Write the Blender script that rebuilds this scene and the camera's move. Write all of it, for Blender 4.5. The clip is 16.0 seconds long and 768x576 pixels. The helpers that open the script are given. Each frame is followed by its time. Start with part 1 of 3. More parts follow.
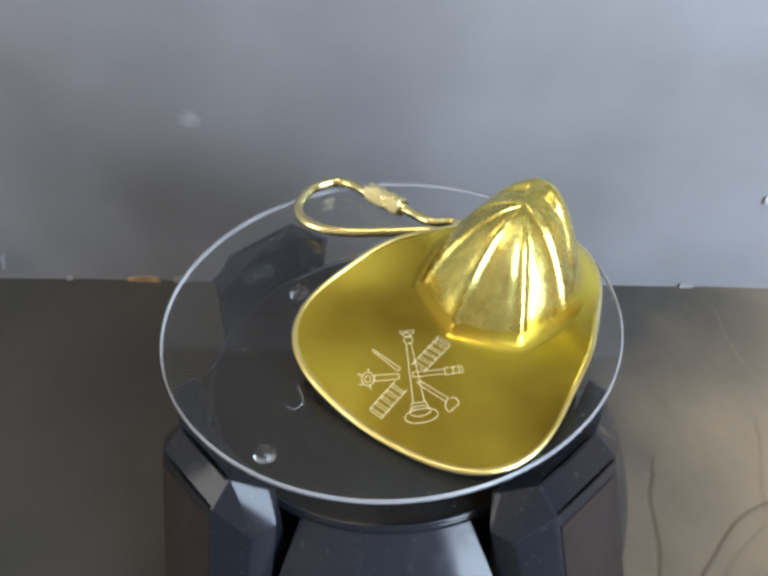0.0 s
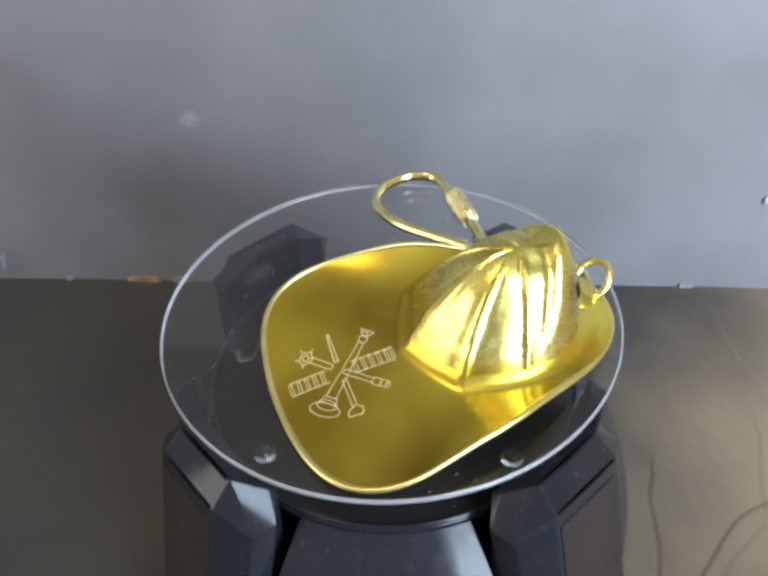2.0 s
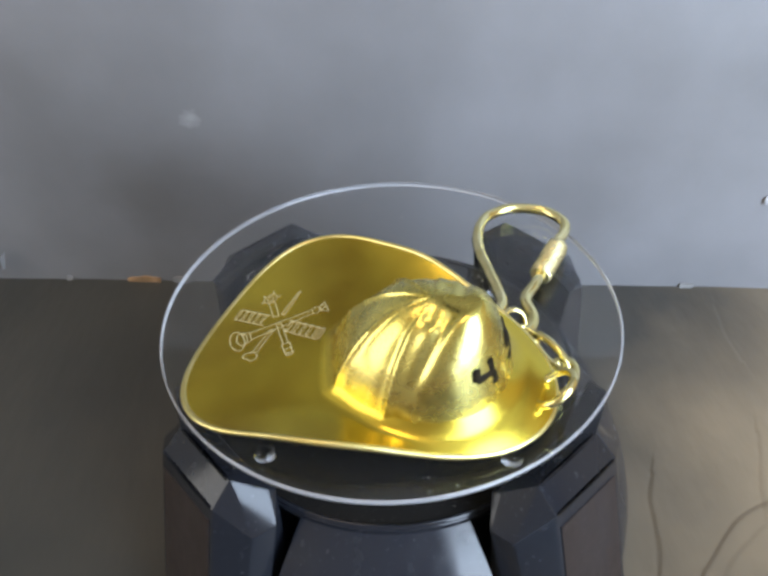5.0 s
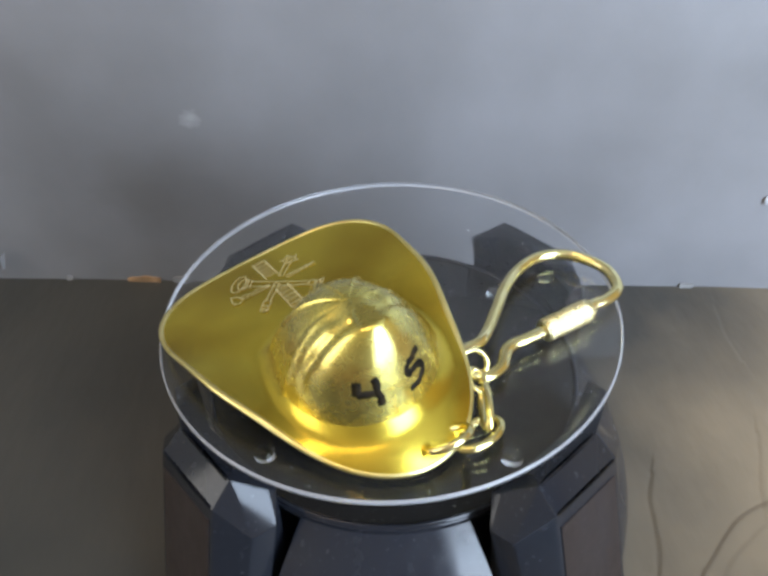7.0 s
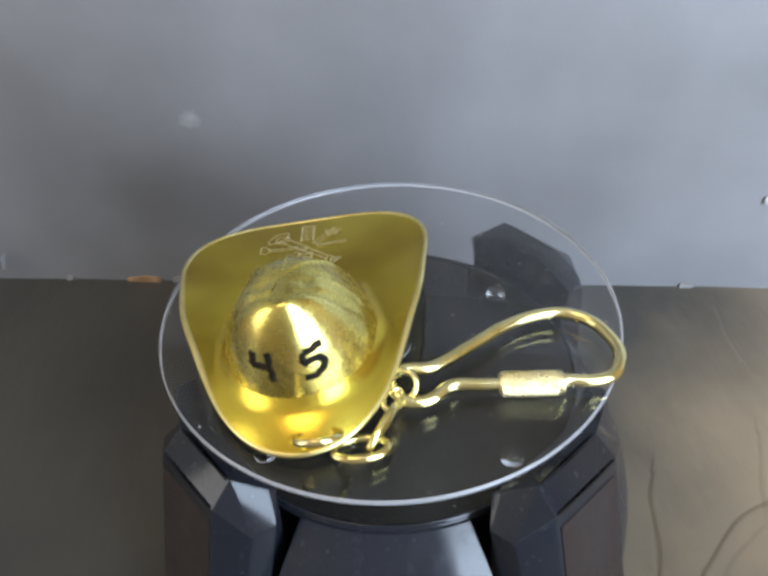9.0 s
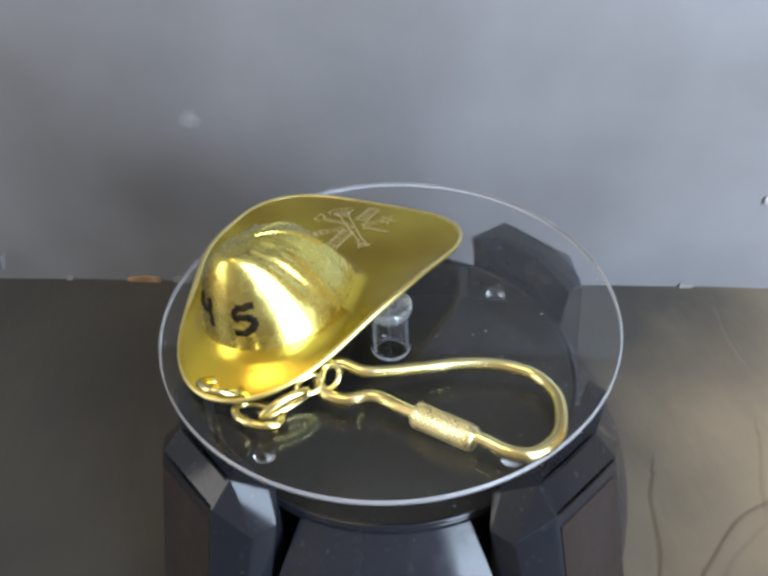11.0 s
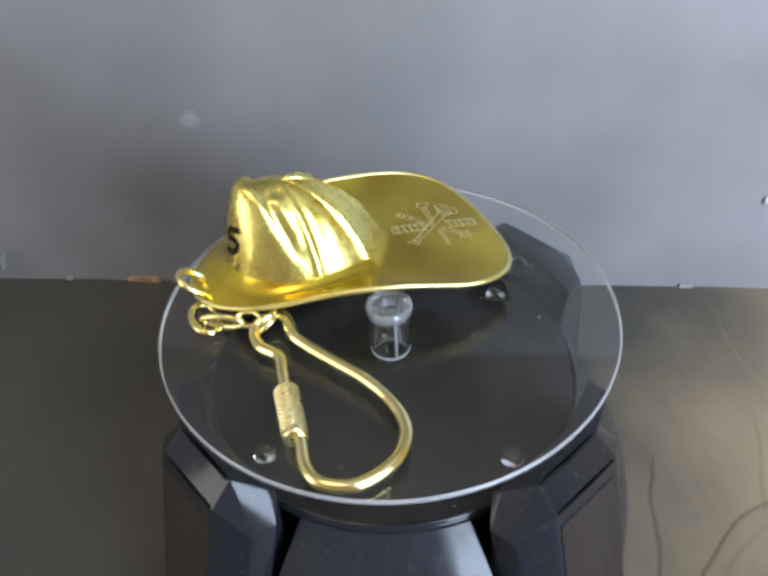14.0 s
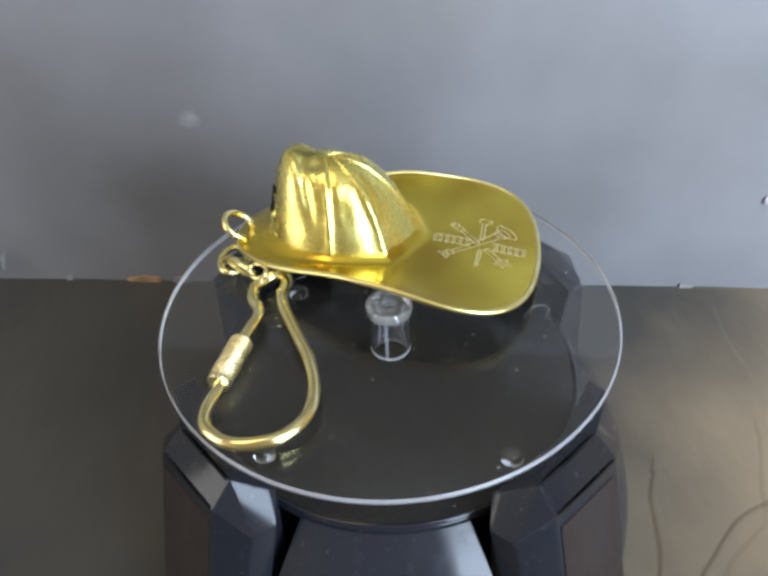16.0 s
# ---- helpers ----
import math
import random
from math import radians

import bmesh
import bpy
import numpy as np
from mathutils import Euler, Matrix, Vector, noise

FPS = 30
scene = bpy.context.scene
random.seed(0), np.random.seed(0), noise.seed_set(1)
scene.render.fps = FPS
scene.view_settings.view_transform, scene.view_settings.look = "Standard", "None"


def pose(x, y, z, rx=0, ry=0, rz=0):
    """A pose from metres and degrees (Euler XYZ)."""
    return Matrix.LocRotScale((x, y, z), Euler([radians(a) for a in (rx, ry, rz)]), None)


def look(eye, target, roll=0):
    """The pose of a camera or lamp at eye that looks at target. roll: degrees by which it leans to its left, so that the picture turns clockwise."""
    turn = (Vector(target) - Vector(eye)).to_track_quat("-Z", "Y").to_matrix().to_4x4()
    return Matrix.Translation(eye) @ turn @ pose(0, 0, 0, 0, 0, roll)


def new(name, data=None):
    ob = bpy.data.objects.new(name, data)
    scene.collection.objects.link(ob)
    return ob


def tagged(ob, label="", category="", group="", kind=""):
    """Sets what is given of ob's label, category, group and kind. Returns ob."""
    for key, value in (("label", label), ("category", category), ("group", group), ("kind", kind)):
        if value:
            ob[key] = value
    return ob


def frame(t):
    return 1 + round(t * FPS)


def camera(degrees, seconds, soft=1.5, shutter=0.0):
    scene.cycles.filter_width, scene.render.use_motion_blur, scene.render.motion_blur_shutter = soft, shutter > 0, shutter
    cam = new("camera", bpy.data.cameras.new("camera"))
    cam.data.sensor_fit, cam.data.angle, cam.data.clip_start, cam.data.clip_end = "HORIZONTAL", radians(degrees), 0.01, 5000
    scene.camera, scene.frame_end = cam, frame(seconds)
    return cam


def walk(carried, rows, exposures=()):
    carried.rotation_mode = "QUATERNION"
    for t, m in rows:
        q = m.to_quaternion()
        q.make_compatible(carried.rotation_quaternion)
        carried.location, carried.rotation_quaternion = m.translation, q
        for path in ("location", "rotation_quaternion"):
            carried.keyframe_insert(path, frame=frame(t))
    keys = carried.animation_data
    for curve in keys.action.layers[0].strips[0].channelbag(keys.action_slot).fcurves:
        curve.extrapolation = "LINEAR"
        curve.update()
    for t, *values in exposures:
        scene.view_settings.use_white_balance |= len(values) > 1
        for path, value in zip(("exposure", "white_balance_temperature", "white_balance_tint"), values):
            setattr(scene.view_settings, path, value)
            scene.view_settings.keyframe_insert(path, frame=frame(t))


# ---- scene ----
# A brass helmet key ring turning on a clear platter over a black display turntable.
# Origin: centre of the platter's upper face. Metres.
MM = 0.001
cam = camera(54.98, 16.0, soft=3.2)
VIEW = look((0.0, -0.12227, 0.10976), (-0.001561, 0.0, 0.004794), -3.112)
EXPOSURE, WIN_POWER, SIDE_POWER, LAMP_POWER = -0.34, 45.0, 4.2, 5.5
walk(cam, [(0, VIEW), (16.0, VIEW)], [(0, EXPOSURE), (16.0, EXPOSURE)])

FLOOR = -80 * MM          # the table sheet
BASE_TURN = -4.1          # how the stand is turned on the table
WALL_TURN = -5.1

# ---- world and light: daylight through a window behind the camera, a dim warm room ----
world = bpy.data.worlds.new("sky")
scene.world = world
world.use_nodes = True
wn = world.node_tree
sky = wn.nodes.new("ShaderNodeTexSky")
sky.sky_type, sky.sun_disc = "NISHITA", False
sky.sun_elevation, sky.sun_rotation = radians(40), radians(200)
wn.links.new(sky.outputs[0], wn.nodes["Background"].inputs[0])
wn.nodes["Background"].inputs[1].default_value = 0.12


def area(name, m, sx, sy, power, colour):
    d = bpy.data.lights.new(name, "AREA")
    d.shape, d.size, d.size_y, d.energy, d.color = "RECTANGLE", sx, sy, power, colour
    ob = new(name, d)
    ob.matrix_world = m
    return ob


WIN_X, WIN_Z, WIN_W, WIN_H, WIN_Y = 0.53, 0.58, 0.62, 1.42, -0.55
area("window_light", look((WIN_X, WIN_Y + 0.01, WIN_Z), (WIN_X, 0.5, WIN_Z)), WIN_W, WIN_H, WIN_POWER, (0.66, 0.80, 1.0))
SIDE_X, SIDE_Y, SIDE_Z, SIDE_W, SIDE_H = -0.85, -0.30, 0.34, 0.44, 0.80
area("side_window_light", look((SIDE_X + 0.01, SIDE_Y, SIDE_Z), (0, SIDE_Y, SIDE_Z)), SIDE_W, SIDE_H, SIDE_POWER, (1.0, 0.95, 0.86))
# added warm fill from above, unseen, to balance the blue window
area("warm_fill_lamp", look((-0.38, -0.12, 1.545), (-0.38, -0.12, 0)), 0.40, 0.40, LAMP_POWER, (1.0, 0.74, 0.44))


# ---- materials ----
def mat(name, colour, rough=0.5, metal=0.0, **kw):
    m = bpy.data.materials.new(name)
    m.use_nodes = True
    b = m.node_tree.nodes["Principled BSDF"]
    b.inputs["Base Color"].default_value = (*colour, 1)
    b.inputs["Roughness"].default_value, b.inputs["Metallic"].default_value = rough, metal
    for k, v in kw.items():
        b.inputs[k].default_value = v
    return m


def noise_tex(m, scale, detail=4, stretch=(1, 1, 1), turn=0.0):
    n = m.node_tree.nodes
    co, mp, tx = n.new("ShaderNodeTexCoord"), n.new("ShaderNodeMapping"), n.new("ShaderNodeTexNoise")
    mp.inputs["Scale"].default_value = stretch
    mp.inputs["Rotation"].default_value = (0, 0, turn)
    tx.inputs["Scale"].default_value, tx.inputs["Detail"].default_value = scale, detail
    m.node_tree.links.new(co.outputs["Object"], mp.inputs[0])
    m.node_tree.links.new(mp.outputs[0], tx.inputs[0])
    return tx.outputs["Fac"]


def ramp(m, fac, stops):
    r = m.node_tree.nodes.new("ShaderNodeValToRGB")
    while len(r.color_ramp.elements) < len(stops):
        r.color_ramp.elements.new(0.5)
    for el, (at, c) in zip(r.color_ramp.elements, stops):
        el.position, el.color = at, (*c, 1)
    m.node_tree.links.new(fac, r.inputs[0])
    return r.outputs[0]


def bsdf(m):
    return m.node_tree.nodes["Principled BSDF"]


def bump(m, fac, strength, distance):
    b = m.node_tree.nodes.new("ShaderNodeBump")
    b.inputs["Strength"].default_value, b.inputs["Distance"].default_value = strength, distance
    m.node_tree.links.new(fac, b.inputs["Height"])
    m.node_tree.links.new(b.outputs[0], bsdf(m).inputs["Normal"])
    return b


def vary(m, fac, stops, socket="Base Color"):
    m.node_tree.links.new(ramp(m, fac, stops), bsdf(m).inputs[socket])


def grey(v):
    return (v, v, v)


def brass(name, colour, dark, rough, grain, strength, tarnish=160, relief=0.0002, stretch=(1, 1, 1)):
    m = mat(name, colour, rough, 1.0)
    vary(m, noise_tex(m, tarnish, 2.5), [(0.30, dark), (0.66, colour)])
    vary(m, noise_tex(m, 420, 5, stretch), [(0.3, grey(rough * 0.92)), (0.7, grey(rough * 1.08))], "Roughness")
    bump(m, noise_tex(m, grain, 0 if grain < 300 else 4, stretch), strength, relief)
    return m


BRASS_CROWN = brass("polished_brass", (0.86, 0.77, 0.26), (0.72, 0.61, 0.15), 0.27, 60, 0.04, 70, 0.0012)
BRASS_BRIM = brass("satin_brass", (0.74, 0.58, 0.075), (0.40, 0.255, 0.030), 0.25, 2600, 0.03, 38)
BRASS_EDGE = brass("rubbed_brass_edge", (0.85, 0.76, 0.36), (0.74, 0.62, 0.21), 0.34, 900, 0.1)
BRASS_WIRE = brass("brass_wire", (0.92, 0.83, 0.45), (0.74, 0.64, 0.26), 0.19, 900, 0.12)
BRASS_KNURL = brass("knurled_brass", (0.92, 0.83, 0.48), (0.76, 0.66, 0.31), 0.28, 900, 0.1)
ENGRAVED = mat("engraved_lines", (0.95, 0.87, 0.50), 0.5, 0.85)
INK = mat("black_marker_ink", (0.006, 0.004, 0.002), 0.6, 0.0, **{"Specular IOR Level": 0.12})
vary(INK, noise_tex(INK, 700), [(0.4, (0.004, 0.003, 0.002)), (0.85, (0.03, 0.02, 0.008))])


def plastic(name, colour, rough, streak, gloss=0.5):
    m = mat(name, colour, rough, 0.0, **{"Specular IOR Level": gloss})
    vary(m, noise_tex(m, 90, 5, streak), [(0.3, grey(rough * 0.6)), (0.75, grey(min(1, rough * 1.7)))], "Roughness")
    vary(m, noise_tex(m, 900, 2), [(0.62, colour), (0.80, tuple(min(1, c * 1.6 + 0.012) for c in colour))])
    bump(m, noise_tex(m, 60, 3), 0.08, 0.0004)
    return m


BLACK_PLASTIC = plastic("black_plastic", (0.012, 0.0135, 0.018), 0.12, (1, 1, 0.2), 0.44)
BLACK_PANEL = plastic("glossy_black_panel", (0.014, 0.016, 0.022), 0.19, (3, 3, 0.1), 0.50)
INLAY = plastic("dull_black_inlay", (0.021, 0.0145, 0.013), 0.38, (1, 1, 0.3), 0.3)
SOLAR = plastic("dusty_black_top", (0.0145, 0.0136, 0.0128), 0.14, (1, 1, 1), 0.22)


def clear(name, tint):
    """A thin clear sheet: straight through, with the gloss of acrylic."""
    m = bpy.data.materials.new(name)
    m.use_nodes = True
    n, l = m.node_tree.nodes, m.node_tree.links
    n.remove(n["Principled BSDF"])
    tr, gl, mx, lw, po, ma = [n.new("ShaderNode" + k) for k in ("BsdfTransparent", "BsdfGlossy", "MixShader", "LayerWeight", "Math", "Math")]
    tr.inputs[0].default_value = (*tint, 1)
    gl.inputs["Roughness"].default_value = 0.03
    lw.inputs["Blend"].default_value = 0.5
    po.operation, po.inputs[1].default_value = "POWER", 5.0
    ma.operation, ma.inputs[1].default_value, ma.inputs[2].default_value = "MULTIPLY_ADD", 0.9, 0.045
    l.new(lw.outputs["Facing"], po.inputs[0]), l.new(po.outputs[0], ma.inputs[0]), l.new(ma.outputs[0], mx.inputs[0])
    l.new(tr.outputs[0], mx.inputs[1]), l.new(gl.outputs[0], mx.inputs[2])
    # a thin film of dust and wiping marks
    df, film = n.new("ShaderNodeBsdfDiffuse"), n.new("ShaderNodeMixShader")
    df.inputs[0].default_value = (0.8, 0.8, 0.78, 1)
    l.new(ramp(m, noise_tex(m, 45, 6, (1, 0.25, 1), 0.6), [(0.35, grey(0.002)), (0.75, grey(0.009))]), film.inputs[0])
    l.new(mx.outputs[0], film.inputs[1]), l.new(df.outputs[0], film.inputs[2])
    l.new(film.outputs[0], n["Material Output"].inputs[0])
    return m


ACRYLIC = clear("clear_acrylic", (0.97, 0.975, 0.98))
ACRYLIC_EDGE = mat("cut_acrylic_edge", (0.86, 0.86, 0.90), 0.22, 0.0, **{"Transmission Weight": 0.72, "IOR": 1.49})
CRYSTAL = mat("solid_clear_acrylic", (0.97, 0.98, 1.0), 0.05, 0.0, **{"Transmission Weight": 1.0, "IOR": 1.49})
# a share of diffuse white stands in for the flange's bright reflections
GLEAM_ACRYLIC = mat("acrylic_with_painted_gleam", (0.95, 0.96, 0.98), 0.06, 0.0, **{"Transmission Weight": 0.86, "IOR": 1.49})
# milky white that stands in for bright streaks and edges in the post
BRIGHT_STREAK = mat("milky_acrylic", (0.95, 0.96, 0.98), 0.12, 0.0, **{"Transmission Weight": 0.45, "IOR": 1.49})
LINT = mat("lint", (0.66, 0.66, 0.65), 0.9)

CARD = mat("dark_grey_card", (0.10, 0.10, 0.108), 0.42, 0.0, **{"Specular IOR Level": 0.8})
vary(CARD, noise_tex(CARD, 9, 6), [(0.35, (0.138, 0.134, 0.135)), (0.7, (0.226, 0.221, 0.230))])
vary(CARD, noise_tex(CARD, 16, 5), [(0.3, grey(0.38)), (0.75, grey(0.50))], "Roughness")
bump(CARD, noise_tex(CARD, 30, 6), 0.18, 0.003)


def smudge_or_light(m, centre, radius, colour, seed):
    """A soft mark of its own shape, a pale rub or painted light or shade, mixed into the base colour."""
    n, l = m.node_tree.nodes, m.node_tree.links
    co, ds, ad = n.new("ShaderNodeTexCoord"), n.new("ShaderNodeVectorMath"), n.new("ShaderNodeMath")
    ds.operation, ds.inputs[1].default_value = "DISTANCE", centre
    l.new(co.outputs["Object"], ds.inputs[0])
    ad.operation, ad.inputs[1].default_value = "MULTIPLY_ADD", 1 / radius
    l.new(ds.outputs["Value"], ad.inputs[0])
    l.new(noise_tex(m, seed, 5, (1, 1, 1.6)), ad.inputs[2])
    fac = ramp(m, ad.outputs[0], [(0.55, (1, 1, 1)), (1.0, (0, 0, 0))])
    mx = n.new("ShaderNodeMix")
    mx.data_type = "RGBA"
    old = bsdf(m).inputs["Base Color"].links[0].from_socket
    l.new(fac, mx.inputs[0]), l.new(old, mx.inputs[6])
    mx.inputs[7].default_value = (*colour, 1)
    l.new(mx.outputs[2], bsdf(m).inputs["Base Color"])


# shade low on the card's left, painted into its colour
smudge_or_light(CARD, (-0.085, 0, 0.040), 0.050, (0.118, 0.113, 0.110), 24)
# a small pale rub mark
smudge_or_light(CARD, (-0.067, 0, 0.0715), 0.008, (0.27, 0.27, 0.27), 210)
SHEET = mat("black_leathery_sheet", (0.05, 0.043, 0.036), 0.42, 0.0, **{"Specular IOR Level": 0.5})
vary(SHEET, noise_tex(SHEET, 12, 6), [(0.35, (0.030, 0.029, 0.025)), (0.7, (0.057, 0.051, 0.041))])
bump(SHEET, noise_tex(SHEET, 26, 6, (1, 0.35, 1), 0.5), 0.5, 0.004)
# window light on the right half, painted as a wide brown brightening
smudge_or_light(SHEET, (0.17, -0.03, FLOOR), 0.33, (0.26, 0.197, 0.123), 9)
PLASTER = mat("room_plaster", (0.66, 0.64, 0.58), 0.9)
vary(PLASTER, noise_tex(PLASTER, 2, 4), [(0.3, (0.60, 0.58, 0.52)), (0.7, (0.70, 0.68, 0.63))])
# tint of the unseen east wall, chosen to reflect warm light
OCHRE = mat("ochre_plaster", (0.42, 0.29, 0.12), 0.8)
vary(OCHRE, noise_tex(OCHRE, 2, 4), [(0.3, (0.38, 0.26, 0.11)), (0.7, (0.46, 0.32, 0.14))])
TIMBER = mat("room_timber", (0.22, 0.13, 0.07), 0.5)
vary(TIMBER, noise_tex(TIMBER, 5, 5, (1, 9, 1)), [(0.3, (0.16, 0.09, 0.045)), (0.7, (0.28, 0.17, 0.09))])
PAINT = mat("white_frame_paint", (0.8, 0.8, 0.78), 0.4)
WORN = mat("worn_card_edge", (0.42, 0.24, 0.10), 0.9)
vary(WORN, noise_tex(WORN, 180), [(0.35, (0.17, 0.10, 0.045)), (0.7, (0.34, 0.20, 0.10))])
SCUFF = mat("pale_scuff", (0.38, 0.38, 0.38), 0.8)
FRAY = mat("frayed_card", (0.20, 0.195, 0.19), 0.9)


# ---- builders ----
def mesh_ob(name, bm, material, parent=None, smooth=None):
    bmesh.ops.recalc_face_normals(bm, faces=bm.faces)
    me = bpy.data.meshes.new(name)
    bm.to_mesh(me)
    bm.free()
    me.materials.append(material)
    if smooth is not None:
        me.shade_smooth()
        if smooth < 180:
            me.set_sharp_from_angle(angle=radians(smooth))
    ob = new(name, me)
    ob.parent = parent
    return ob


def part(name, bm, material, parent, label="", smooth=35):
    return tagged(mesh_ob(name, bm, material, parent, smooth), label)


def empty(name, label, category, kind="", group=""):
    return tagged(new(name), label, category, group, kind)


def box(bm, x0, x1, y0, y1, z0, z1):
    r = bmesh.ops.create_cube(bm, size=1)
    m = Matrix.Translation(((x0 + x1) / 2, (y0 + y1) / 2, (z0 + z1) / 2)) @ Matrix.Diagonal((x1 - x0, y1 - y0, z1 - z0, 1))
    bmesh.ops.transform(bm, matrix=m, verts=r["verts"])
    return r["verts"]


def loft(bm, rings, closed=True, cap0=False, cap1=False):
    """Skin a row of rings of equally many points."""
    vs = [[bm.verts.new(p) for p in ring] for ring in rings]
    n = len(vs[0])
    for a, b in zip(vs, vs[1:]):
        for i in range(n if closed else n - 1):
            j = (i + 1) % n
            bm.faces.new((a[i], a[j], b[j], b[i]))
    if cap0:
        bm.faces.new(vs[0])
    if cap1:
        bm.faces.new(vs[-1])
    return vs


def lathe(bm, profile, n=96, cap0=True, cap1=True, at=(0, 0, 0)):
    loft(bm, [[(at[0] + r * math.cos(2 * math.pi * i / n), at[1] + r * math.sin(2 * math.pi * i / n), at[2] + z) for i in range(n)] for r, z in profile], True, cap0, cap1)


def spline(pts, per=8, closed=False):
    """Points along a smooth curve through pts."""
    p = [Vector(q) for q in pts]
    out, n = [], len(p)
    for i in range(n if closed else n - 1):
        a, b, c, d = ((p[(i - 1) % n], p[i], p[(i + 1) % n], p[(i + 2) % n]) if closed else
                      (p[max(i - 1, 0)], p[i], p[i + 1], p[min(i + 2, n - 1)]))
        for k in range(per):
            t = k / per
            out.append(0.5 * ((2 * b) + (c - a) * t + (2 * a - 5 * b + 4 * c - d) * t * t + (3 * b - a - 3 * c + d) * t ** 3))
    if not closed:
        out.append(p[-1])
    return out


def tube(bm, pts, radius, n=14, closed=False):
    rings, up = [], Vector((0.13, 0.21, 1)).normalized()
    m = len(pts)
    for i, p in enumerate(pts):
        a, b = (pts[i - 1] if i or closed else p), (pts[(i + 1) % m] if i < m - 1 or closed else p)
        d = (b - a).normalized()
        u = d.cross(up).normalized()
        v = u.cross(d)
        rings.append([p + radius * (math.cos(2 * math.pi * k / n) * u + math.sin(2 * math.pi * k / n) * v) for k in range(n)])
    if closed:
        rings.append(rings[0])
    loft(bm, rings, True, not closed, not closed)
    if closed:
        bmesh.ops.remove_doubles(bm, verts=bm.verts, dist=1e-7)


# ---- the setting: table sheet, backdrop card, and the room that closes it ----
def setting():
    # table sheet with low wrinkles and a few sharp creases
    lines = (((76, -32), (79.4, -24.1), (83.6, -19.5), (91, -11.5), (96.1, -7.1), (104.8, -2.8), (118, 1)), ((66, -30), (68, -23.6), (70.3, -16.6), (71.6, -7.5), (72.6, 0.5), (76, 9)),
             ((104.5, -4), (106, 2), (110.6, 14.2), (113, 22)), ((121.6, 82), (120.9, 75.6), (119.7, 65.3), (120.5, 52)), ((84, -26), (90, -19), (97, -14)))
    xs = np.concatenate([np.linspace(-0.30, 0.05, 160), np.linspace(0.05, 0.16, 260)[1:], np.linspace(0.16, 0.30, 50)[1:]])
    ys = np.concatenate([np.linspace(-0.26, -0.04, 60), np.linspace(-0.04, 0.10, 300)[1:], np.linspace(0.10, 0.12, 8)[1:]])
    nx, ny = len(xs), len(ys)
    gx, gy = np.meshgrid(xs, ys)
    h = np.array([0.0005 * noise.noise((x * 30, y * 30, 1)) + 0.0007 * min(1, max(0, (x - 0.03) / 0.08)) * noise.noise((x * 22, y * 14, 5))
                  for x, y in zip(gx.ravel(), gy.ravel())]).reshape(gx.shape)
    for k, line in enumerate(lines):
        pts = np.array([(q.x, q.y) for q in spline([(x * MM, y * MM, 0) for x, y in line], 14)])
        d, side = np.full(gx.shape, 9.0), np.zeros(gx.shape)
        for p, q in zip(pts, pts[1:]):
            e = np.hypot(gx - p[0], gy - p[1])
            sg = (q[0] - p[0]) * (gy - p[1]) - (q[1] - p[1]) * (gx - p[0])
            side = np.where(e < d, np.sign(sg), side)
            d = np.minimum(d, e)
        deep = 0.00026 if k < 2 else 0.00011
        h += -deep * np.exp(-(d / 0.0007) ** 2) - side * 0.6 * deep * (1 - np.exp(-(d / 0.0006) ** 2)) * np.exp(-(d / 0.006) ** 2)
    idx = np.arange(nx * ny).reshape(ny, nx)
    quads = np.stack([idx[:-1, :-1], idx[:-1, 1:], idx[1:, 1:], idx[1:, :-1]], -1).reshape(-1, 4)
    me = bpy.data.meshes.new("table_sheet")
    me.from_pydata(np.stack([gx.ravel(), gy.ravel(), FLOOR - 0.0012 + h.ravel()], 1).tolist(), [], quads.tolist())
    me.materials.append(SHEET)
    me.shade_smooth()
    t = new("table_sheet", me)
    tagged(t, "black leathery sheet with fine wrinkles lying on the table", "table covering", kind="structure")
    # backdrop card
    wall = empty("backdrop", "dark grey card backdrop standing behind the turntable", "backdrop", "structure")
    wall.matrix_world = pose(0, 0.1031, FLOOR, 0, 0, WALL_TURN)
    bm = bmesh.new()
    box(bm, -0.55, 0.55, 0, 0.006, -0.004, 0.20)
    bmesh.ops.subdivide_edges(bm, edges=bm.edges, cuts=6, use_grid_fill=True)
    part("card", bm, CARD, wall)
    # the card's worn foot, with the brown core showing
    bm = bmesh.new()
    rng = random.Random(4)
    for x0, x1, h in ((-0.108, -0.094, 0.0013),):
        k = 12
        top = [(x0 + (x1 - x0) * i / k, -0.0009, h * (0.45 + 0.55 * rng.random()) * math.sin(math.pi * (i + 0.6) / (k + 1.2))) for i in range(k + 1)]
        foot = [(x, -0.0013, -0.002) for x, _, _ in top]
        back = [(x, 0.002, z) for x, _, z in top]
        loft(bm, [foot, top, back], False)
    part("worn_edge", bm, WORN, wall, "brown core showing at the worn foot", 60)
    bm = bmesh.new()
    for x0, x1, h in ((-0.089, -0.082, 0.0012), (-0.134, -0.131, 0.0008), (0.112, 0.117, 0.0004)):
        k = 8
        top = [(x0 + (x1 - x0) * i / k, -0.0008, h * (0.3 + 0.7 * rng.random())) for i in range(k + 1)]
        loft(bm, [[(x, -0.0012, -0.002) for x, _, _ in top], top, [(x, 0.002, z) for x, _, z in top]], False)
    part("frayed_edge", bm, FRAY, wall, "pale frayed card edge", 60)
    # a peeled curl at the end of the card, and a pale fleck at the other
    bm = bmesh.new()
    rings = []
